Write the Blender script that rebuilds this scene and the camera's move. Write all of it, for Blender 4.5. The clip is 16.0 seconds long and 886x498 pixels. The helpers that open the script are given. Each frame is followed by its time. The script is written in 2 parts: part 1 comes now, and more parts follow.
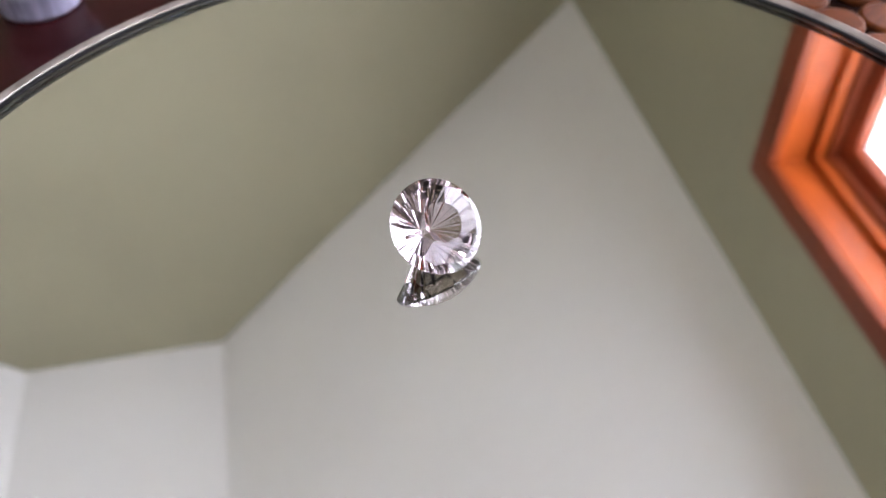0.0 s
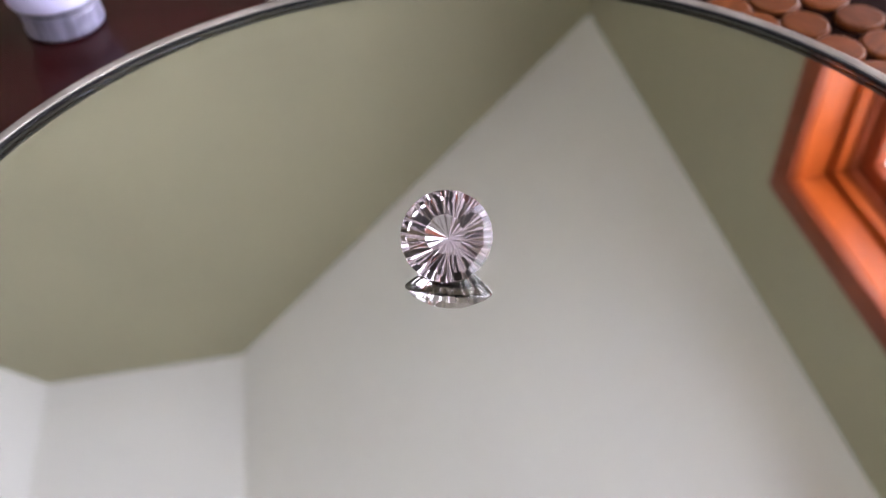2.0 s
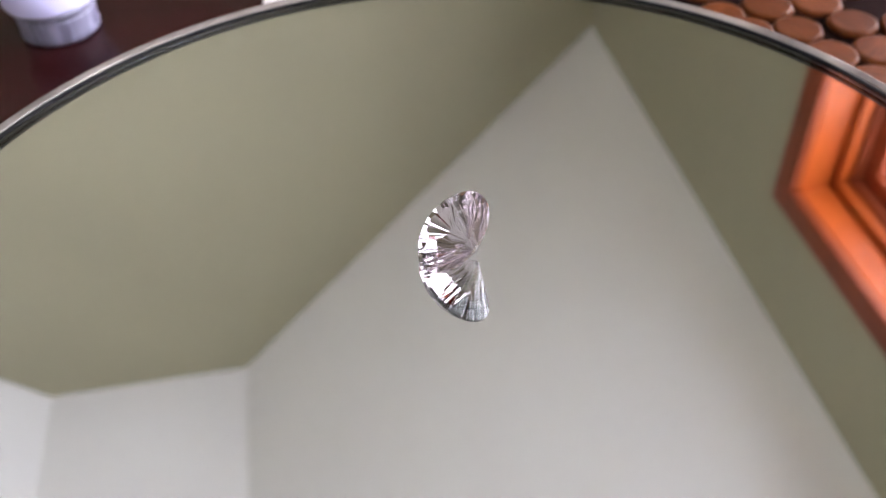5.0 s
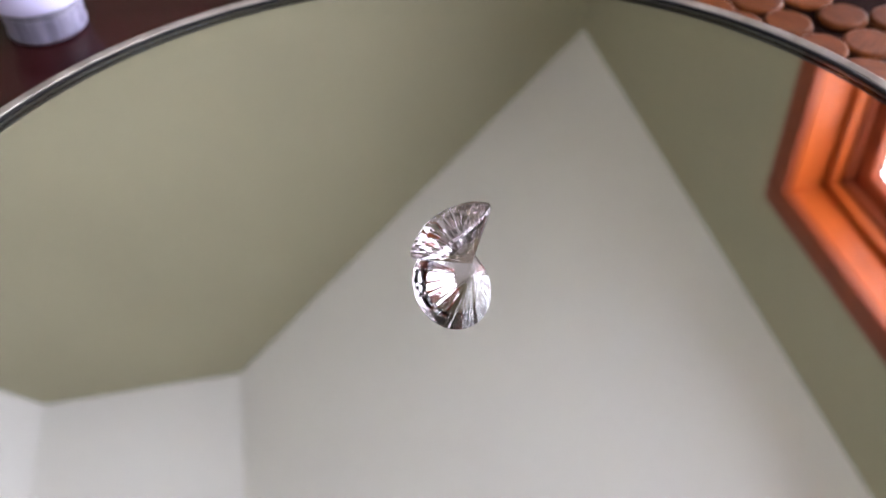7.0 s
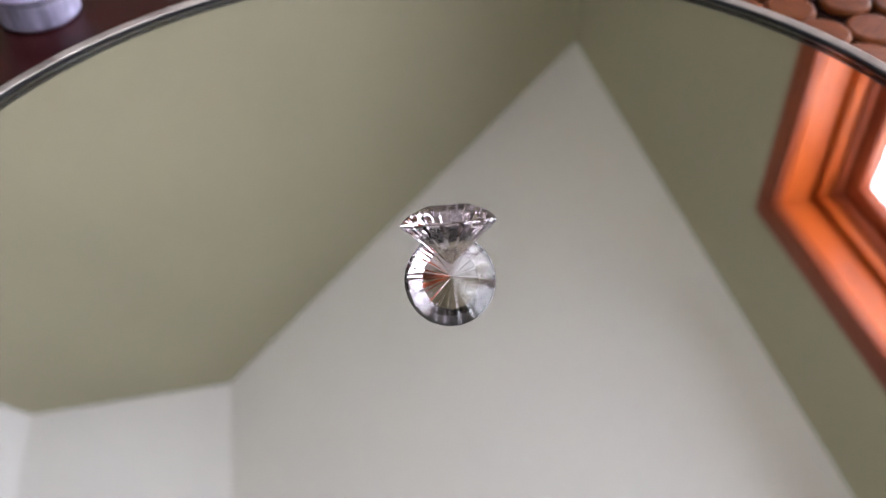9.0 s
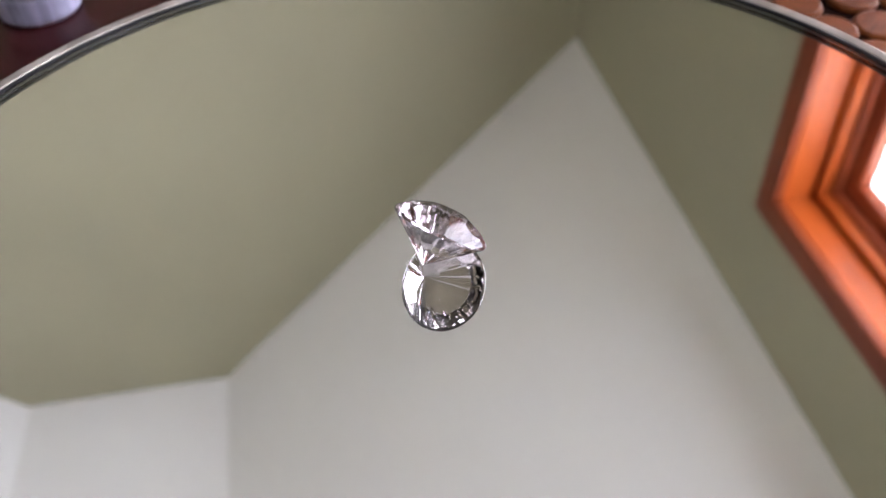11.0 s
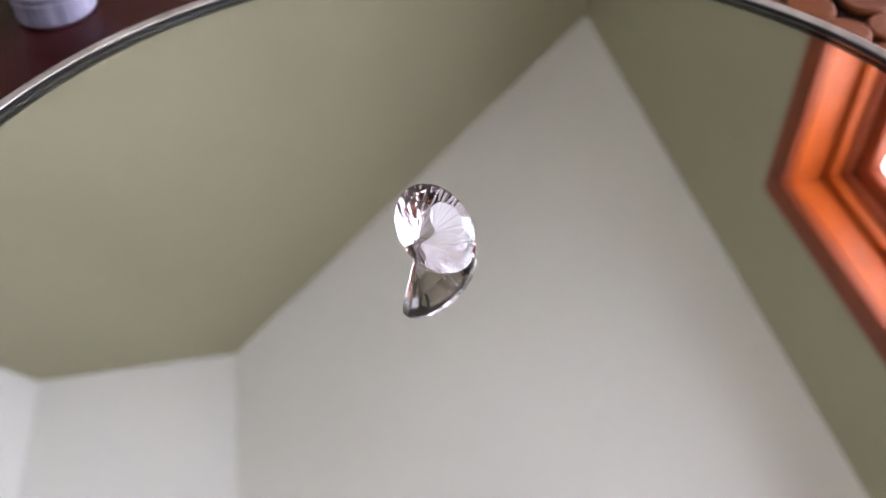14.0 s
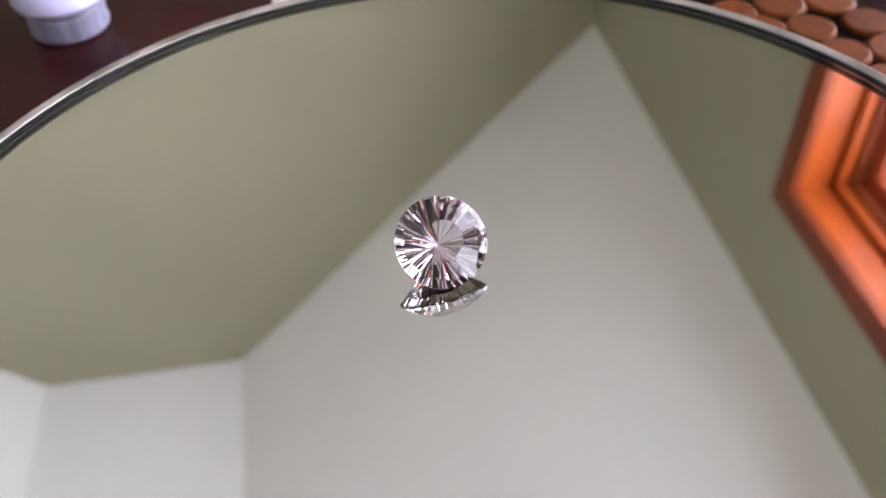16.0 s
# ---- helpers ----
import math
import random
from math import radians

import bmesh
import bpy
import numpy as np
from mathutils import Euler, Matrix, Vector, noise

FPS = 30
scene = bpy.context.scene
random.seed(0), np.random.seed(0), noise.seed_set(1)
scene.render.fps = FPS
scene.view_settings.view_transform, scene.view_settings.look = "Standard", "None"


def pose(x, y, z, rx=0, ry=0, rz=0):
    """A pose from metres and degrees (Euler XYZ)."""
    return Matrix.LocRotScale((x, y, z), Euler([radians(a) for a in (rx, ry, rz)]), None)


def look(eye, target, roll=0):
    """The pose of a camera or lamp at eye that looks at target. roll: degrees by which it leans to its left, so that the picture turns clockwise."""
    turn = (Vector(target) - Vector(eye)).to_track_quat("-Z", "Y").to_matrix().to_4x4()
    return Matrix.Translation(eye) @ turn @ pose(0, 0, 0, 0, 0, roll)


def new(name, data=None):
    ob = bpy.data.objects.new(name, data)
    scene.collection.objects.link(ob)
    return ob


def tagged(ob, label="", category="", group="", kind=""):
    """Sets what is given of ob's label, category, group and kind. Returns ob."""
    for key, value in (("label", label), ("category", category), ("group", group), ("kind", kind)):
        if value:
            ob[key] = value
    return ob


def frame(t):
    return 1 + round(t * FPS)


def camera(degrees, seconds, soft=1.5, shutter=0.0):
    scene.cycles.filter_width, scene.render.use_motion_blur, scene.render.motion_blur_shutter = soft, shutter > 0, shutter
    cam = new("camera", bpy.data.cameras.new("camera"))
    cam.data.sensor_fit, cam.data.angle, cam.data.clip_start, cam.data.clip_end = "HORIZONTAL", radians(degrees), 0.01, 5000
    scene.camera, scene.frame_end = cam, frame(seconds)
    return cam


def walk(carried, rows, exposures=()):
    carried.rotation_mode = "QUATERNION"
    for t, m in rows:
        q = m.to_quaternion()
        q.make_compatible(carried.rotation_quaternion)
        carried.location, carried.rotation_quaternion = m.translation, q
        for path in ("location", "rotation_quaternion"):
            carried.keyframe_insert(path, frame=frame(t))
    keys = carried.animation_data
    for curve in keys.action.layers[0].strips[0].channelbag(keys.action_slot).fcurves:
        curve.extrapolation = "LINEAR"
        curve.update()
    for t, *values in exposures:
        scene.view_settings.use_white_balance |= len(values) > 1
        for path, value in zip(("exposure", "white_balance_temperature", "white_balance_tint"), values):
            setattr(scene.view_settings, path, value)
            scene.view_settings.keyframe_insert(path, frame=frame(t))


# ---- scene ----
cam = camera(53.49, 16.0, soft=1.25)
# close focus on the stone; a phone's small aperture
cam.data.dof.use_dof = True
cam.data.dof.focus_distance = 0.153
cam.data.dof.aperture_fstop = 18.0

PATH = [
    (0, pose(-0.01800, -0.10358, 0.10820, 44.116, 2.151, -11.093)),
    (0.5, pose(-0.01777, -0.10458, 0.10944, 44.443, 2.021, -10.837)),
    (1, pose(-0.01827, -0.10536, 0.11052, 44.636, 2.168, -10.642)),
    (1.5, pose(-0.01813, -0.10614, 0.11200, 44.956, 2.074, -10.264)),
    (2, pose(-0.01748, -0.10806, 0.11261, 45.278, 2.221, -10.058)),
    (2.5, pose(-0.01752, -0.10817, 0.11295, 45.431, 2.161, -10.058)),
    (3, pose(-0.01728, -0.10888, 0.11265, 45.601, 2.116, -9.874)),
    (3.5, pose(-0.01705, -0.10939, 0.11278, 45.775, 2.146, -9.895)),
    (4, pose(-0.01673, -0.11015, 0.11232, 46.022, 2.164, -9.863)),
    (6.5, pose(-0.01457, -0.10989, 0.10898, 46.057, 2.205, -10.370)),
    (7, pose(-0.01510, -0.11035, 0.10851, 46.200, 2.195, -10.545)),
    (7.5, pose(-0.01473, -0.10964, 0.10772, 46.141, 2.123, -10.572)),
    (8, pose(-0.01514, -0.10974, 0.10779, 46.067, 2.099, -10.746)),
    (8.5, pose(-0.01522, -0.10969, 0.10658, 46.129, 2.252, -10.887)),
    (9, pose(-0.01538, -0.10949, 0.10508, 45.894, 2.161, -10.744)),
    (11.5, pose(-0.01533, -0.10709, 0.10407, 45.444, 2.082, -10.416)),
    (12, pose(-0.01558, -0.10687, 0.10491, 45.233, 2.094, -10.178)),
    (12.5, pose(-0.01599, -0.10779, 0.10541, 45.199, 2.272, -10.181)),
    (13, pose(-0.01641, -0.10678, 0.10625, 45.204, 2.216, -9.980)),
    (13.5, pose(-0.01637, -0.10611, 0.10647, 45.218, 2.302, -9.994)),
    (14, pose(-0.01576, -0.10675, 0.10701, 45.156, 2.412, -9.961)),
    (14.5, pose(-0.01647, -0.10692, 0.10828, 45.058, 2.409, -9.845)),
    (15, pose(-0.01649, -0.10730, 0.10957, 45.226, 2.421, -9.614)),
    (15.5, pose(-0.01651, -0.10765, 0.11051, 45.464, 2.450, -9.561)),
    (16, pose(-0.01575, -0.10828, 0.11133, 45.693, 2.444, -9.462)),
]

walk(cam, PATH)

# ---- light ----
SUN_UP, SUN_TURN = radians(38.7), radians(127)
world = bpy.data.worlds.new("world")
scene.world = world
world.use_nodes = True
wn, wl = world.node_tree.nodes, world.node_tree.links
wn.clear()
sky = wn.new("ShaderNodeTexSky")
sky.sky_type = "NISHITA"
sky.sun_disc = False
sky.sun_elevation, sky.sun_rotation = SUN_UP, SUN_TURN
sky_bg = wn.new("ShaderNodeBackground")
sky_bg.inputs["Strength"].default_value = 0.12
sky_out = wn.new("ShaderNodeOutputWorld")
wl.new(sky.outputs["Color"], sky_bg.inputs["Color"])
wl.new(sky_bg.outputs["Background"], sky_out.inputs["Surface"])

sun_data = bpy.data.lights.new("sun", "SUN")
sun_data.energy, sun_data.angle, sun_data.color = 1.0, radians(12), (1.0, 0.95, 0.88)
sun = new("sun", sun_data)
sun.matrix_world = look((4, -3.0, 4.0), (0, 0, 0))

scene.view_settings.exposure = 0.0

# ---- measures of the room (metres; the mirror's glass top is z = 0) ----
WALL_X, GABLE_Y = 0.7862, 2.1514          # window wall, gable wall
EAVE_Z, RIDGE_Z = 1.2107, 2.5             # eaves and flat ceiling
RIDGE_R, RIDGE_L = -0.4719, -1.1981       # where the slopes meet the flat ceiling
LEFT_X = RIDGE_L - (WALL_X - RIDGE_R)
BACK_Y, FLOOR_Z, TABLE_Z = -3.3, -0.79, -0.0324
WALL_T = 0.20
WIN_Y1, WIN_Y0 = 0.985, -2.50             # clear opening along the wall; unseen south end lengthened to brighten the room
WIN_Z1, WIN_Z0 = 0.906, -0.68              # clear opening, head and sill
PLATE_R = 0.1062
GLASS_T = 0.0024

def window_lamp(name, place, toward, wide, high, power):
    data = bpy.data.lights.new(name, "AREA")
    data.shape, data.size, data.size_y = "RECTANGLE", wide, high
    data.energy, data.color = power, (0.985, 0.960, 1.16)
    ob = new(name, data)
    ob.matrix_world = look(place, toward)
    return ob

# bright sky fills the upper part of the window, dimmer lawn and trees the lower
MID_Y, WIDE, SKY_Z0 = (WIN_Y0 + WIN_Y1) / 2, WIN_Y1 - WIN_Y0 - 0.104, 0.12
for name, z0, z1, power in (("window_skylight", SKY_Z0, WIN_Z1 - 0.052, 74.0), ("window_ground_light", WIN_Z0 + 0.052, SKY_Z0 - 0.004, 58.0)):
    window_lamp(name, (WALL_X + 0.125, MID_Y, (z0 + z1) / 2), (0, MID_Y, (z0 + z1) / 2), WIDE, z1 - z0, power)

# ---- materials ----
def material(name):
    m = bpy.data.materials.new(name)
    m.use_nodes = True
    nt = m.node_tree
    return m, nt, nt.nodes["Principled BSDF"]

def noise_mix(nt, coord, scale, detail, low, high, a, b):
    """A colour that wanders between a and b with noise of that scale."""
    n = nt.nodes.new("ShaderNodeTexNoise")
    n.inputs["Scale"].default_value, n.inputs["Detail"].default_value = scale, detail
    nt.links.new(coord, n.inputs["Vector"])
    r = nt.nodes.new("ShaderNodeMapRange")
    r.inputs["From Min"].default_value, r.inputs["From Max"].default_value = low, high
    nt.links.new(n.outputs["Fac"], r.inputs["Value"])
    mix = nt.nodes.new("ShaderNodeMix")
    mix.data_type = "RGBA"
    mix.inputs[6].default_value, mix.inputs[7].default_value = (*a, 1), (*b, 1)
    nt.links.new(r.outputs["Result"], mix.inputs[0])
    return mix.outputs[2], n.outputs["Fac"]

def bumped(nt, bsdf, height, strength, distance):
    b = nt.nodes.new("ShaderNodeBump")
    b.inputs["Strength"].default_value, b.inputs["Distance"].default_value = strength, distance
    nt.links.new(height, b.inputs["Height"])
    nt.links.new(b.outputs["Normal"], bsdf.inputs["Normal"])

def object_coord(nt, stretch=(1, 1, 1)):
    c = nt.nodes.new("ShaderNodeTexCoord")
    m = nt.nodes.new("ShaderNodeMapping")
    m.inputs["Scale"].default_value = stretch
    nt.links.new(c.outputs["Object"], m.inputs["Vector"])
    return m.outputs["Vector"]

def painted(name, a, b, rough):
    m, nt, p = material(name)
    co = object_coord(nt)
    col, _ = noise_mix(nt, co, 1.6, 4, 0.35, 0.65, a, b)
    nt.links.new(col, p.inputs["Base Color"])
    p.inputs["Roughness"].default_value = rough
    _, fine = noise_mix(nt, co, 260, 3, 0.3, 0.7, a, b)
    bumped(nt, p, fine, 0.25, 0.001)
    return m

def wooden(name, a, b, rough, stretch, scale, coat=0.0, spec=0.5):
    m, nt, p = material(name)
    co = object_coord(nt, stretch)
    col, grain = noise_mix(nt, co, scale, 6, 0.32, 0.68, a, b)
    nt.links.new(col, p.inputs["Base Color"])
    p.inputs["Roughness"].default_value = rough
    p.inputs["Coat Weight"].default_value = coat
    p.inputs["Coat Roughness"].default_value = 0.12
    p.inputs["Specular IOR Level"].default_value = spec
    bumped(nt, p, grain, 0.12, 0.0004)
    return m

GREEN = painted("olive_wall_paint", (0.304, 0.284, 0.192), (0.334, 0.312, 0.211), 0.75)
WHITE = painted("ceiling_paint", (0.81, 0.805, 0.80), (0.86, 0.855, 0.85), 0.8)
FLOOR = painted("tan_carpet", (0.29, 0.262, 0.230), (0.34, 0.308, 0.27), 0.95)
GRASS = painted("lawn_green", (0.045, 0.075, 0.022), (0.070, 0.105, 0.035), 0.95)
MAHOGANY = wooden("dark_mahogany", (0.015, 0.0033, 0.0032), (0.022, 0.0044, 0.0043), 0.24, (3, 30, 3), 2.2, 0.0, 0.10)
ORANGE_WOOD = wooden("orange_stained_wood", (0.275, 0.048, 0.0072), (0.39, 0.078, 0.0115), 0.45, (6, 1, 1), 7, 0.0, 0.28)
RED_WOOD = wooden("dark_red_wood", (0.150, 0.029, 0.010), (0.215, 0.043, 0.0145), 0.45, (6, 1, 1), 7, 0.0, 0.25)
RUST_WOOD = wooden("rust_red_wood", (0.21, 0.040, 0.013), (0.30, 0.060, 0.019), 0.5, (6, 1, 1), 7, 0.0, 0.25)

def disc_wood():
    m, nt, p = material("brown_wood_discs")
    co = object_coord(nt, (1, 5, 1))
    info = nt.nodes.new("ShaderNodeObjectInfo")
    shift = nt.nodes.new("ShaderNodeVectorMath")
    shift.operation = "ADD"
    nt.links.new(co, shift.inputs[0])
    nt.links.new(info.outputs["Random"], shift.inputs[1])
    col, grain = noise_mix(nt, shift.outputs["Vector"], 160, 5, 0.3, 0.7, (0.052, 0.0140, 0.0034), (0.092, 0.0265, 0.0068))
    hsv = nt.nodes.new("ShaderNodeHueSaturation")
    r = nt.nodes.new("ShaderNodeMapRange")
    r.inputs["To Min"].default_value, r.inputs["To Max"].default_value = 0.75, 1.2
    nt.links.new(info.outputs["Random"], r.inputs["Value"])
    nt.links.new(r.outputs["Result"], hsv.inputs["Value"])
    nt.links.new(col, hsv.inputs["Color"])
    nt.links.new(hsv.outputs["Color"], p.inputs["Base Color"])
    p.inputs["Roughness"].default_value = 0.36
    p.inputs["Specular IOR Level"].default_value = 0.07
    bumped(nt, p, grain, 0.15, 0.0002)
    return m

DISC_WOOD = disc_wood()

def plain(name, colour, rough, metal=0.0, wear=0.0, scale=80):
    m, nt, p = material(name)
    low = tuple(c * (1 - wear) for c in colour)
    col, fac = noise_mix(nt, object_coord(nt), scale, 4, 0.35, 0.65, low, colour)
    nt.links.new(col, p.inputs["Base Color"])
    p.inputs["Roughness"].default_value, p.inputs["Metallic"].default_value = rough, metal
    return m

BLACK = plain("black_backing", (0.006, 0.0035, 0.0042), 0.95, 0, 0.3, 200)
BLACK.node_tree.nodes["Principled BSDF"].inputs["Specular IOR Level"].default_value = 0.04
DARK_MAT = plain("dark_brown_backing", (0.011, 0.0048, 0.0040), 0.9, 0, 0.3, 200)
DARK_MAT.node_tree.nodes["Principled BSDF"].inputs["Specular IOR Level"].default_value = 0.02
SILVER = plain("mirror_silver", (0.90, 0.905, 0.90), 0.0, 1.0, 0.0)
def worn_chrome():
    m, nt, p = material("worn_chrome")
    co = object_coord(nt)
    col, wear = noise_mix(nt, co, 90, 5, 0.35, 0.65, (0.23, 0.21, 0.187), (0.40, 0.368, 0.33))
    nt.links.new(col, p.inputs["Base Color"])
    p.inputs["Metallic"].default_value = 1.0
    r = nt.nodes.new("ShaderNodeMapRange")
    r.inputs["To Min"].default_value, r.inputs["To Max"].default_value = 0.42, 0.60
    nt.links.new(wear, r.inputs["Value"])
    nt.links.new(r.outputs["Result"], p.inputs["Roughness"])
    _, dents = noise_mix(nt, co, 260, 3, 0.3, 0.7, (0, 0, 0), (1, 1, 1))
    bumped(nt, p, dents, 0.35, 0.0004)
    return m

CHROME = worn_chrome()
EDGE = plain("grey_glass_edge", (0.13, 0.14, 0.18), 0.15, 1.0, 0.3, 200)
SEAL = plain("dark_seal", (0.010, 0.010, 0.011), 0.45, 0, 0.3, 300)
SEAL.node_tree.nodes["Principled BSDF"].inputs["Specular IOR Level"].default_value = 0.06
DUST = plain("pale_dust", (0.34, 0.30, 0.27), 0.8, 0, 0.1, 400)
LID = plain("white_lid_plastic", (0.62, 0.605, 0.84), 0.4, 0, 0.06, 90)
PAPER = plain("white_paper", (0.82, 0.80, 0.78), 0.8, 0, 0.05, 60)

def plastic():
    m, nt, p = material("frosted_white_plastic")
    col, fac = noise_mix(nt, object_coord(nt, (1, 1, 0.12)), 320, 4, 0.38, 0.62, (0.125, 0.120, 0.165), (0.215, 0.208, 0.28))
    nt.links.new(col, p.inputs["Base Color"])
    p.inputs["Roughness"].default_value = 0.35
    p.inputs["Subsurface Weight"].default_value = 0.7
    p.inputs["Subsurface Radius"].default_value = (1.0, 0.95, 1.0)
    p.inputs["Subsurface Scale"].default_value = 0.008
    return m

PLASTIC = plastic()

def clear_glass(name, colour, ior):
    m, nt, p = material(name)
    nt.nodes.remove(p)
    g = nt.nodes.new("ShaderNodeBsdfGlass")
    g.inputs["Color"].default_value, g.inputs["Roughness"].default_value, g.inputs["IOR"].default_value = (*colour, 1), 0.0, ior
    nt.links.new(g.outputs["BSDF"], nt.nodes["Material Output"].inputs["Surface"])
    return m

PLATE_GLASS = clear_glass("plate_glass", (0.985, 0.995, 0.985), 1.5)
WINDOW_GLASS = clear_glass("window_glass", (0.97, 0.98, 0.97), 1.45)

STONE = clear_glass("pale_pink_stone", (0.815, 0.782, 0.798), 1.62)

# ---- mesh helpers ----
def mesh_object(name, bm, mat, parent=None, smooth=False):
    bmesh.ops.recalc_face_normals(bm, faces=bm.faces)
    me = bpy.data.meshes.new(name)
    bm.to_mesh(me)
    bm.free()
    me.materials.append(mat)
    if smooth:
        for f in me.polygons:
            f.use_smooth = True
    ob = new(name, me)
    ob.parent = parent
    return ob

def part(name, bm, mat, parent, label="", smooth=False):
    ob = mesh_object(name, bm, mat, parent, smooth)
    if label:
        tagged(ob, label)
    return ob

def add_box(bm, x0, x1, y0, y1, z0, z1, bevel=0.0):
    r = bmesh.ops.create_cube(bm, size=1.0, matrix=Matrix.Translation(((x0 + x1) / 2, (y0 + y1) / 2, (z0 + z1) / 2)) @ Matrix.Diagonal((x1 - x0, y1 - y0, z1 - z0, 1)))
    if bevel:
        edges = list({e for v in r["verts"] for e in v.link_edges})
        bmesh.ops.bevel(bm, geom=edges, offset=bevel, segments=2, affect="EDGES", profile=0.5)

def box(x0, x1, y0, y1, z0, z1, bevel=0.0):
    bm = bmesh.new()
    add_box(bm, x0, x1, y0, y1, z0, z1, bevel)
    return bm

def prism(outline, y0, y1):
    """A slab with that outline in x and z, from y0 to y1."""
    bm = bmesh.new()
    a = [bm.verts.new((x, y0, z)) for x, z in outline]
    b = [bm.verts.new((x, y1, z)) for x, z in outline]
    n = len(a)
    bm.faces.new(a)
    bm.faces.new(b[::-1])
    for i in range(n):
        bm.faces.new((a[i], b[i], b[(i + 1) % n], a[(i + 1) % n]))
    return bm

def lathe(profile, steps=48, closed=False):
    """A body of revolution about z from radii and heights."""
    bm = bmesh.new()
    rings = []
    for r, z in profile:
        if r < 1e-7:
            rings.append([bm.verts.new((0, 0, z))])
        else:
            rings.append([bm.verts.new((r * math.cos(2 * math.pi * i / steps), r * math.sin(2 * math.pi * i / steps), z)) for i in range(steps)])
    pairs = list(zip(rings, rings[1:])) + ([(rings[-1], rings[0])] if closed else [])
    for p, q in pairs:
        for i in range(steps):
            j = (i + 1) % steps
            if len(p) == 1 and len(q) > 1:
                bm.faces.new((p[0], q[i], q[j]))
            elif len(q) == 1 and len(p) > 1:
                bm.faces.new((p[i], p[j], q[0]))
            elif len(p) > 1:
                bm.faces.new((p[i], p[j], q[j], q[i]))
    return bm

def thing(name, label, category, place=(0, 0, 0), group="", kind=""):
    ob = new(name)
    ob.empty_display_size = 0.02
    ob.location = place
    return tagged(ob, label, category, group, kind)

# ---- the room ----
def build_room():
    s = "structure"
    tagged(mesh_object("ground", box(-400, 400, -400, 400, -3.4, -3.2), GRASS), "mown green grass outside around the house", "ground", "", s)
    tagged(mesh_object("floor", box(LEFT_X - 0.3, WALL_X + 0.3, BACK_Y - 0.3, GABLE_Y + 0.3, FLOOR_Z - 0.1, FLOOR_Z), FLOOR), "plain tan carpeted floor", "floor", "", s)
    # gable wall in front, back wall behind, both following the vault
    outline = [(LEFT_X, FLOOR_Z), (WALL_X, FLOOR_Z), (WALL_X, EAVE_Z), (RIDGE_R, RIDGE_Z), (RIDGE_L, RIDGE_Z), (LEFT_X, EAVE_Z)]
    tagged(mesh_object("wall_north", prism(outline, GABLE_Y, GABLE_Y + WALL_T), GREEN), "olive green painted gable wall", "wall", "", s)
    tagged(mesh_object("wall_south", prism(outline, BACK_Y - WALL_T, BACK_Y), GREEN), "olive green painted gable wall", "wall", "", s)
    tagged(mesh_object("wall_west", box(LEFT_X - WALL_T, LEFT_X, BACK_Y - WALL_T, GABLE_Y + WALL_T, FLOOR_Z, EAVE_Z + 0.1), GREEN), "olive green painted low side wall", "wall", "", s)
    # window wall, four pieces round the opening
    bm = bmesh.new()
    x0, x1, ya, yb = WALL_X, WALL_X + WALL_T, BACK_Y - WALL_T, GABLE_Y + WALL_T
    o = 0.02
    add_box(bm, x0, x1, ya, WIN_Y0 - o, FLOOR_Z, EAVE_Z + 0.1)
    add_box(bm, x0, x1, WIN_Y1 + o, yb, FLOOR_Z, EAVE_Z + 0.1)
    add_box(bm, x0, x1, WIN_Y0 - o, WIN_Y1 + o, FLOOR_Z, WIN_Z0 - o)
    add_box(bm, x0, x1, WIN_Y0 - o, WIN_Y1 + o, WIN_Z1 + o, EAVE_Z + 0.1)
    tagged(mesh_object("wall_east", bm, GREEN), "olive green painted wall with a wood-cased window", "wall", "", s)
    # ceiling: two slopes and the flat between them, one shell
    t = 0.12
    y0, y1 = BACK_Y - WALL_T, GABLE_Y + WALL_T
    shell = [(WALL_X + 0.02, EAVE_Z - 0.02 * (RIDGE_Z - EAVE_Z) / (WALL_X - RIDGE_R)), (RIDGE_R, RIDGE_Z), (RIDGE_L, RIDGE_Z), (LEFT_X - 0.02, EAVE_Z),
             (LEFT_X - 0.3, EAVE_Z), (RIDGE_L - 0.05, RIDGE_Z + t), (RIDGE_R + 0.05, RIDGE_Z + t), (WALL_X + 0.3, EAVE_Z)]
    tagged(mesh_object("ceiling", prism(shell, y0, y1), WHITE), "white painted vaulted ceiling with a flat crown", "ceiling", "", s)

def build_window():
    w = thing("window_1", "orange stained wooden window with deep jambs", "window", (WALL_X, 0, 0), "", "structure")
    fill_window(w, WIN_Y0, WIN_Y1, WIN_Z0, WIN_Z1)

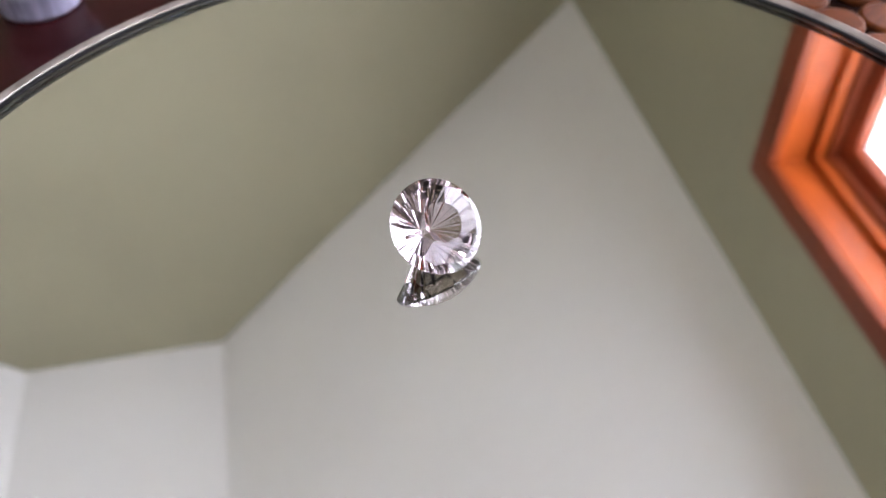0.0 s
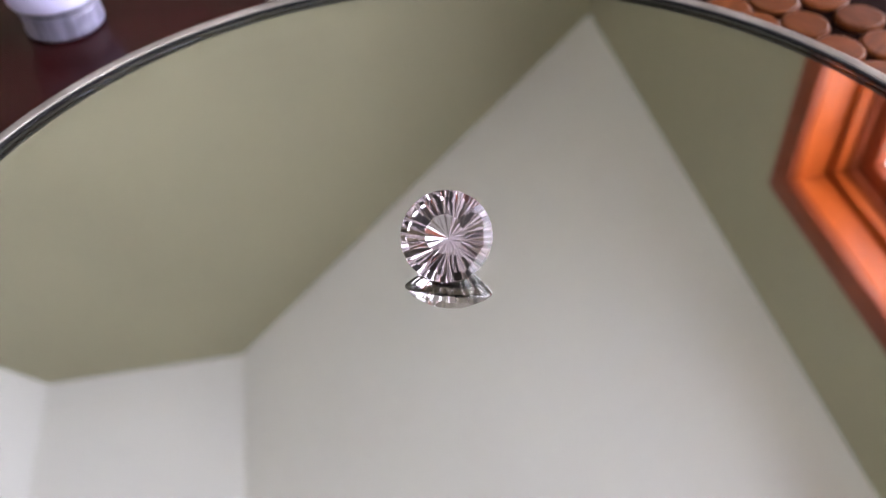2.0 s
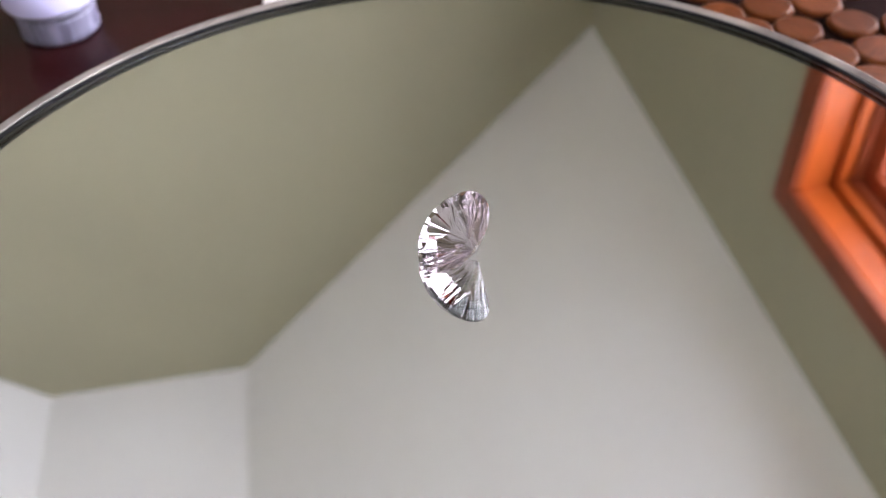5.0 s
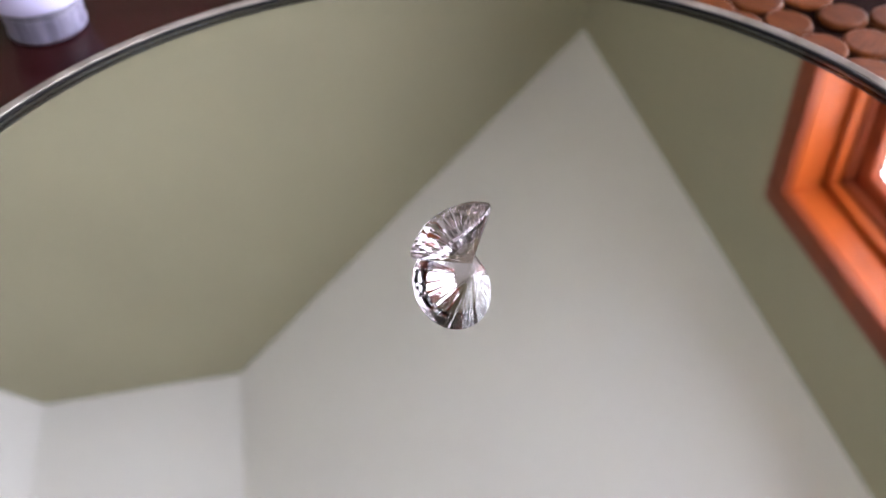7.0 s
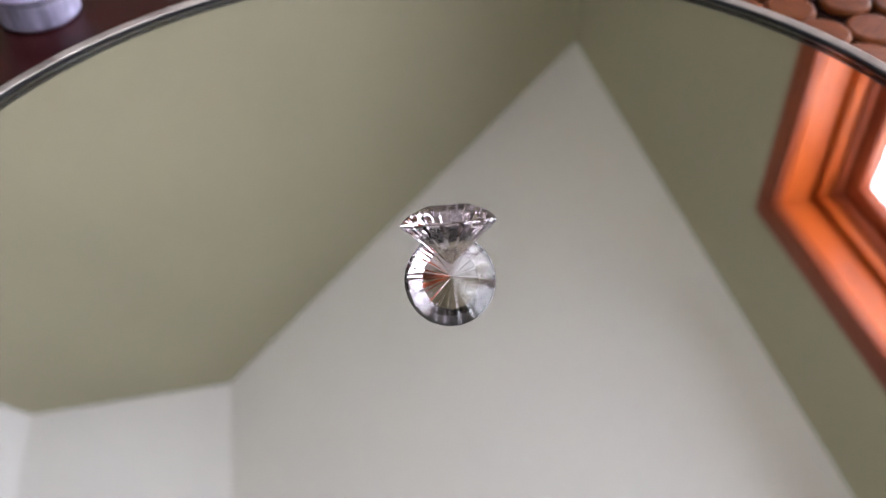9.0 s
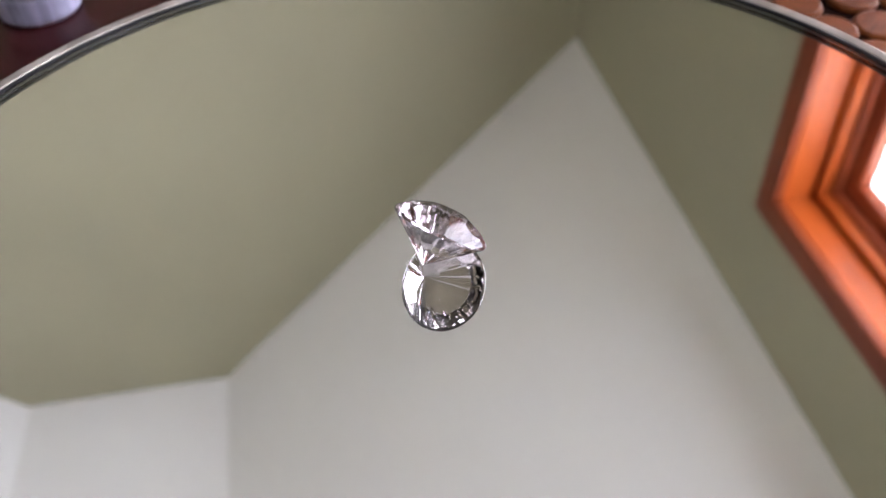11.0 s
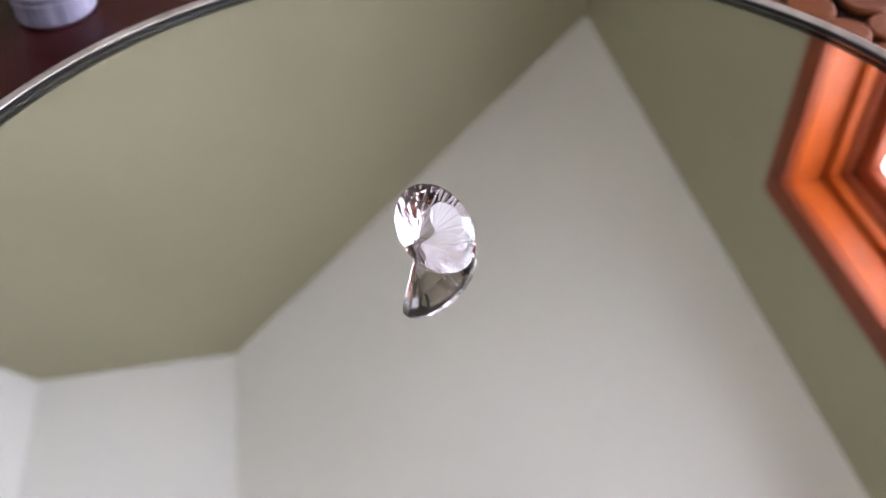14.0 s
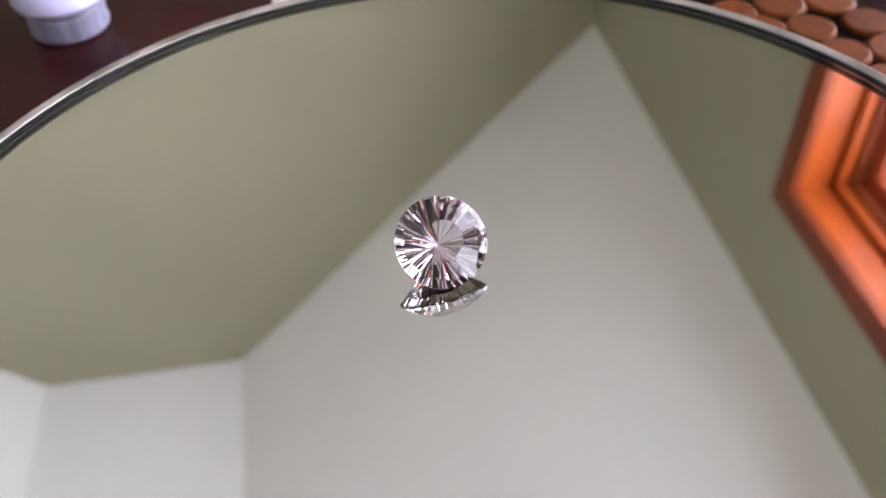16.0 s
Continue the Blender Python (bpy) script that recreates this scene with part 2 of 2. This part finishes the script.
def fill_window(w, y_lo, y_hi, z_lo, z_hi):
    def frame_bars(name, y0, y1, z0, z1, wide, x0, x1, mat, bevel, label=""):
        """Four bars outside the rectangle y0..y1, z0..z1."""
        for k, (a, b, c, d) in enumerate(((y0 - wide, y1 + wide, z1, z1 + wide), (y0 - wide, y1 + wide, z0 - wide, z0), (y0 - wide, y0, z0, z1), (y1, y1 + wide, z0, z1))):
            part(name, box(x0, x1, a, b, c, d, bevel), mat, w, label)
    # casing on the wall, jamb lining, stops and sash; casing and sash step are darkest
    frame_bars("casing", y_lo, y_hi, z_lo, z_hi, 0.053, -0.016, -0.001, RED_WOOD, 0.004, "dark red casing board")
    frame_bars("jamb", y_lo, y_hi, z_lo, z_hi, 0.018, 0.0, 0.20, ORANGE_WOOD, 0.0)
    d = 0.018
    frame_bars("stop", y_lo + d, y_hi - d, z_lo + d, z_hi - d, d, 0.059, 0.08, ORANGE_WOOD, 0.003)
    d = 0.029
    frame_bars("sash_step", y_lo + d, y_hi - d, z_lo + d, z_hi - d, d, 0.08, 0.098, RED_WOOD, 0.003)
    d = 0.061
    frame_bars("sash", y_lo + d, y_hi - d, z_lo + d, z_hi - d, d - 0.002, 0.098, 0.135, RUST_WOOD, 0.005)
    # unseen posts between the panes, added to break up the wide window's reflections
    third = (y_hi - y_lo) / 3
    edges = [y_lo + d] + [y_lo + third * k for k in (1, 2)] + [y_hi - d]
    for y in edges[1:-1]:
        part("added_mullion", box(0.066, 0.150, y - 0.045, y + 0.045, z_lo + d, z_hi - d, 0.006), RUST_WOOD, w, "unseen rust red post between two panes, added to break up reflections")
    for k in range(3):
        y0, y1 = edges[k] + (0.045 if k else 0), edges[k + 1] - (0.045 if k < 2 else 0)
        g = part("pane", box(0.114, 0.118, y0, y1, z_lo + d, z_hi - d), WINDOW_GLASS, w, "clear window pane")
        g.visible_shadow = False

build_room()
build_window()

# ---- the table and what stands on it ----
def build_table():
    t = thing("table", "dark glossy mahogany table", "table", (0, 0, FLOOR_Z))
    top = TABLE_Z - FLOOR_Z
    part("tabletop", box(-0.75, 0.55, -0.40, 0.50, top - 0.028, top, 0.004), MAHOGANY, t)
    for x in (-0.69, 0.49):
        for y in (-0.34, 0.44):
            part("leg", lathe([(0, 0), (0.018, 0), (0.022, 0.05), (0.03, top - 0.15), (0.034, top - 0.028), (0, top - 0.028)], 24), MAHOGANY, t, "", True)

def build_turntable_base():
    b = thing("turntable_base", "low black turntable base under the mirror plate", "turntable", (0, 0, TABLE_Z))
    h = -TABLE_Z - 0.006
    part("drum", lathe([(0, 0), (0.062, 0), (0.065, 0.003), (0.065, h - 0.010), (0.062, h - 0.007), (0, h - 0.007)], 64), BLACK, b)
    part("spindle", lathe([(0, h - 0.007), (0.03, h - 0.007), (0.03, h - 0.0005), (0, h - 0.0005)], 32), CHROME, b)

def build_plate():
    """Round mirror of clear glass over silver in a chrome ring."""
    p = thing("mirror_plate", "round mirror turntable plate with a chrome rim", "mirror")
    r = PLATE_R
    part("glass", lathe([(0, -GLASS_T), (r, -GLASS_T), (r, 0), (0, 0)], 160), PLATE_GLASS, p, "clear mirror glass")
    part("silvering", lathe([(0, -0.0035), (r, -0.0035), (r, -GLASS_T - 0.00005), (0, -GLASS_T - 0.00005)], 160), SILVER, p, "silvered mirror back")
    part("glass_edge", lathe([(r - 0.0002, -0.0034), (r - 0.0002, -0.0020), (r + 0.0008, -0.0020), (r + 0.0008, -0.0034)], 160, True), EDGE, p, "grey edge of the glass", True)
    part("seal", lathe([(r - 0.0003, -0.00195), (r - 0.0003, 0.0001), (r + 0.0003, 0.00025), (r + 0.0009, 0.00025), (r + 0.0009, -0.00195)], 160, True), SEAL, p, "dark seal round the glass", True)
    prof = [(r + 0.0010, -0.0040), (r + 0.0010, 0.0001), (r + 0.00105, 0.00030), (r + 0.0012, 0.00040), (r + 0.0014, 0.00046), (r + 0.0023, 0.00080), (r + 0.0025, 0.00086),
            (r + 0.0027, 0.00082), (r + 0.0029, 0.0006), (r + 0.0030, 0.0002), (r + 0.0030, -0.0052), (r - 0.004, -0.0056), (r - 0.004, -0.0040)]
    part("rim", lathe(prof, 160, True), CHROME, p, "thin chrome ring", True)
    part("backplate", lathe([(0, -0.0060), (0.09, -0.0060), (0.09, -0.0037), (0, -0.0037)], 96), BLACK, p, "black back plate")
    # specks of dust on the glass
    for k, (x, y) in enumerate([(67.4, 62.5), (66.0, 59.0), (8.0, 28.3), (-50.5, 7.2), (97.8, -14.6)]):
        size = 0.00010 if k % 2 else 0.00013
        bm = bmesh.new()
        bmesh.ops.create_icosphere(bm, subdivisions=1, radius=size, matrix=Matrix.Translation((x / 1000, y / 1000, size * 0.35)) @ pose(0, 0, 0, 0, 0, 40 * k) @ Matrix.Diagonal((1.6, 0.8, 0.45, 1)))
        part("dust_speck", bm, DUST, p, "pale speck of dust")
    return p

def build_stone():
    """A round stone of flat facets: the blank is cut plane by plane. Point at the origin, axis along z."""
    U, MAINS = 0.0164, 18
    rng = random.Random(11)
    zg = 0.5 * math.tan(radians(40))
    zt = zg + 0.028
    # pavilion: flat mains from the point to the girdle, parted by narrow straight grooves
    step = 2 * math.pi / MAINS
    rays = []
    for k in range(MAINS):
        a = -math.pi / 2 + step * k
        half = step * rng.uniform(0.27, 0.32)
        rays += [(a - half, 0.0), (a + half, 0.0), (a + step / 2, rng.uniform(0.010, 0.018))]
    bm = bmesh.new()
    low = [bm.verts.new((0.5 * math.cos(a), 0.5 * math.sin(a), zg + up)) for a, up in rays]
    high = [bm.verts.new((0.5 * math.cos(a), 0.5 * math.sin(a), 1.0)) for a, up in rays]
    point = bm.verts.new((0, 0, 0))
    for k in range(len(low)):
        q = (k + 1) % len(low)
        bm.faces.new((point, low[q], low[k]))
        bm.faces.new((low[k], low[q], high[q], high[k]))
    bm.faces.new(high)
    bmesh.ops.recalc_face_normals(bm, faces=bm.faces)
    def cut(point, normal):
        r = bmesh.ops.bisect_plane(bm, geom=bm.verts[:] + bm.edges[:] + bm.faces[:], plane_co=point, plane_no=normal, clear_outer=True, dist=1e-6)
        edges = [e for e in r["geom_cut"] if isinstance(e, bmesh.types.BMEdge)]
        if len(edges) > 2:
            bmesh.ops.contextual_create(bm, geom=edges)
    def ring(count, shift, slope, radius, height, loose=0.0):
        """One row of facets; loose: degrees by which the cutter's hand strayed."""
        for k in range(count):
            a = -math.pi / 2 + 2 * math.pi * (k + shift) / count + radians(rng.uniform(-loose, loose))
            t = radians(slope + rng.uniform(-loose, loose))
            c, s = math.cos(a), math.sin(a)
            cut(Vector((c * radius, s * radius, height)), Vector((c * math.sin(t), s * math.sin(t), math.cos(t))))
    # crown: girdle facets, mains, a small table
    ring(18, 0.5, 42, 0.5, zt, 0.8)
    ring(9, 0, 24.5, 0.418, zt + 0.072, 0.8)
    cut(Vector((0, 0, zt + 0.172)), Vector((0, 0, 1)))
    bmesh.ops.remove_doubles(bm, verts=bm.verts, dist=1e-5)
    bmesh.ops.scale(bm, vec=(U, U, U), verts=bm.verts)
    bmesh.ops.recalc_face_normals(bm, faces=bm.faces)
    g = thing("gemstone", "pale pink round faceted gemstone lying on its side on the mirror", "gemstone")
    # its four zones of facets together close the body
    for name, low, high in (("pavilion", -2.0, -0.2), ("girdle", -0.2, 0.2), ("crown", 0.2, 0.999), ("table_facet", 0.999, 2.0)):
        zone = bm.copy()
        bmesh.ops.delete(zone, geom=[f for f in zone.faces if not low <= f.normal.z < high], context="FACES")
        me = bpy.data.meshes.new(name)
        zone.to_mesh(me)
        zone.free()
        me.materials.append(STONE)
        ob = new(name, me)
        ob.parent = g
    bm.free()
    return g

build_table()
build_turntable_base()
plate = build_plate()
stone = build_stone()

def build_jar():
    j = thing("jar", "small frosted white plastic jar with a screw lid", "jar", (-0.0995, 0.1662, TABLE_Z))
    part("body", lathe([(0, 0.0012), (0.0105, 0.0008), (0.0115, 0), (0.0123, 0.0006), (0.0126, 0.0018), (0.0123, 0.0030), (0.0122, 0.0034), (0.0125, 0.0070), (0.0127, 0.0078), (0.0122, 0.0084), (0, 0.0084)], 64), PLASTIC, j, "frosted plastic jar body", True)
    part("neck", lathe([(0, 0.0084), (0.0122, 0.0084), (0.0124, 0.0090), (0.0130, 0.0094), (0.0132, 0.0101), (0.0128, 0.0107), (0, 0.0107)], 64), PLASTIC, j, "ringed plastic neck", True)
    part("lid", lathe([(0, 0.0109), (0.0134, 0.0109), (0.0142, 0.0114), (0.0147, 0.0124), (0.0148, 0.0190), (0.0147, 0.0260), (0.0138, 0.0272), (0, 0.0274)], 64), LID, j, "white screw lid", True)

def build_trivet():
    t = thing("trivet", "trivet of round brown wooden slices on a dark backing", "trivet", (0.155, 0.125, TABLE_Z))
    part("mat", box(-0.062, 0.085, -0.062, 0.085, 0, 0.0025, 0.001), DARK_MAT, t, "dark brown trivet backing")
    rd, h = 0.0077, 0.0019
    prof = [(0, 0), (rd - 0.0004, 0), (rd, 0.0006), (rd, h - 0.0012), (rd - 0.0004, h - 0.0004), (rd - 0.0012, h), (0, h)]
    near = [(127.6, 89.5), (124.5, 104.3), (141.8, 104.0), (121.8, 119.5), (106.0, 118.0), (110.0, 107.0), (142.2, 88.5), (137.5, 118.5), (133.5, 74.5)]
    spots = [(x / 1000 - 0.155, y / 1000 - 0.125) for x, y in near]
    rng = random.Random(4)
    # the rest lie as close as slices of one size will go
    for k in range(6000):
        x, y = rng.uniform(-0.054, 0.077), rng.uniform(-0.054, 0.077)
        if min((x - a) ** 2 + (y - b) ** 2 for a, b in spots) > 0.0150 ** 2:
            spots.append((x, y))
    first = None
    for x, y in spots:
        if first is None:
            first = d = part("slice", lathe(prof, 40), DISC_WOOD, t)
        else:
            d = first.copy()
            scene.collection.objects.link(d)
            d.parent = t
        d.location = (x, y, 0.0025)
        d.scale = (rng.uniform(0.94, 1.06), rng.uniform(0.94, 1.04), rng.uniform(0.9, 1.15))
        d.rotation_euler = (0, 0, rng.uniform(0, 6.28))

def build_card():
    c = thing("paper_card", "small white folded paper card on the table", "card", (-0.012, 0.178, TABLE_Z))
    part("leaf", box(-0.022, 0.022, -0.012, 0.012, 0.0, 0.0006), PAPER, c)
    part("leaf", box(-0.021, 0.022, -0.0118, 0.0122, 0.0007, 0.0013), PAPER, c)

def build_phone():
    """Unseen dark phone on a small stand, added behind the lens for the stone's dark facets to mirror."""
    eye, aim = Vector((-0.0166, -0.1075, 0.1085)), Vector((0.085, 0.697, -0.712)).normalized()
    m = look(eye - aim * 0.015, eye)
    m = m @ pose(0.02, 0, 0, 0, 0, 0)
    p = thing("unseen_phone_stand", "unseen black phone on a thin stand, added to darken the stone's reflections", "phone stand", (0, 0, 0))
    bm = box(-0.079, 0.079, -0.038, 0.038, 0.0, 0.009, 0.003)
    bmesh.ops.transform(bm, matrix=m, verts=bm.verts)
    part("phone", bm, SEAL, p, "flat black phone body")
    back = m @ Vector((0, 0, 0.0085))
    foot = Vector((back.x, back.y - 0.035, TABLE_Z))
    for a, b, r in ((back, Vector((back.x, foot.y, back.z + 0.035)), 0.004), (Vector((back.x, foot.y, back.z + 0.037)), foot + Vector((0, 0, 0.004)), 0.005)):
        bm = bmesh.new()
        d = b - a
        bmesh.ops.create_cone(bm, cap_ends=True, segments=20, radius1=r, radius2=r, depth=d.length, matrix=Matrix.Translation((a + b) / 2) @ d.to_track_quat("Z", "Y").to_matrix().to_4x4())
        part("rod", bm, BLACK, p)
    bm = lathe([(0, 0), (0.040, 0), (0.042, 0.002), (0.040, 0.005), (0, 0.006)], 48)
    bmesh.ops.translate(bm, vec=foot, verts=bm.verts)
    part("foot", bm, BLACK, p)

build_card()
build_phone()
build_jar()
build_trivet()

# ---- what moves ----
# lean of the mirror plate: seconds, slope along x, slope along y (degrees)
LEANS = [
    (0, 0.735, 0.344),
    (0.5, 0.663, 0.329),
    (1, 0.565, 0.325),
    (1.5, 0.459, 0.340),
    (2, 0.378, 0.305),
    (2.5, 0.317, 0.290),
    (3, 0.284, 0.288),
    (3.5, 0.274, 0.309),
    (4, 0.229, 0.347),
    (5, 0.220, 0.375),
    (5.75, 0.213, 0.397),
    (6.5, 0.206, 0.418),
    (7, 0.203, 0.435),
    (7.2, 0.203, 0.435),
    (7.4, 0.449, 0.941),
    (7.5, 0.449, 0.941),
    (8, 0.485, 0.954),
    (8.5, 0.546, 0.945),
    (9, 0.661, 0.921),
    (9.8, 0.712, 0.907),
    (10.6, 0.764, 0.893),
    (11.5, 0.823, 0.877),
    (12, 0.874, 0.883),
    (12.5, 0.920, 0.912),
    (13, 0.965, 0.918),
    (13.5, 0.999, 0.935),
    (13.7, 0.999, 0.935),
    (13.93, 0.799, 0.351),
    (14, 0.799, 0.351),
    (14.5, 0.777, 0.349),
    (15, 0.768, 0.325),
    (15.5, 0.746, 0.324),
    (16, 0.722, 0.319),
]

# metres by which the stone slips on the glass and back
SLIPS = {13: (0.0003, 0.0009), 13.5: (0.0, 0.0011), 13.7: (0.0001, 0.0010), 13.93: (0.0001, 0.0007), 14: (0.0, 0.0006)}

AXIS_X, AXIS_Y, OFF = 0.0012, -0.0006, 0.0012
TURN, FACING = 15.2, 1.5      # seconds for one turn; when the stone faces the camera

def plate_pose(t, sx, sy):
    """The plate turns clockwise seen from above, and leans a little."""
    n = Vector((math.tan(radians(sx)), math.tan(radians(sy)), 1)).normalized()
    a = 7.850 + 360 * (t - FACING) / TURN
    return Vector((0, 0, 1)).rotation_difference(n).to_matrix().to_4x4() @ pose(0, 0, 0, 0, 0, -a)

def plate_centre(t):
    """The round plate sits a little off the axis on which it turns."""
    a = radians(360 * (t - 0.5) / TURN - 322)
    return pose(AXIS_X + OFF * math.cos(a), AXIS_Y - OFF * math.sin(a), 0)

def motions():
    lie = pose(-0.00224, 0.00620, 0.00003, 40.0, 0, 0)
    walk(plate, [(t, plate_centre(t) @ plate_pose(t, sx, sy)) for t, sx, sy in LEANS])
    walk(stone, [(t, pose(*SLIPS.get(t, (0, 0)), 0) @ plate_pose(t, sx, sy) @ lie) for t, sx, sy in LEANS])

motions()
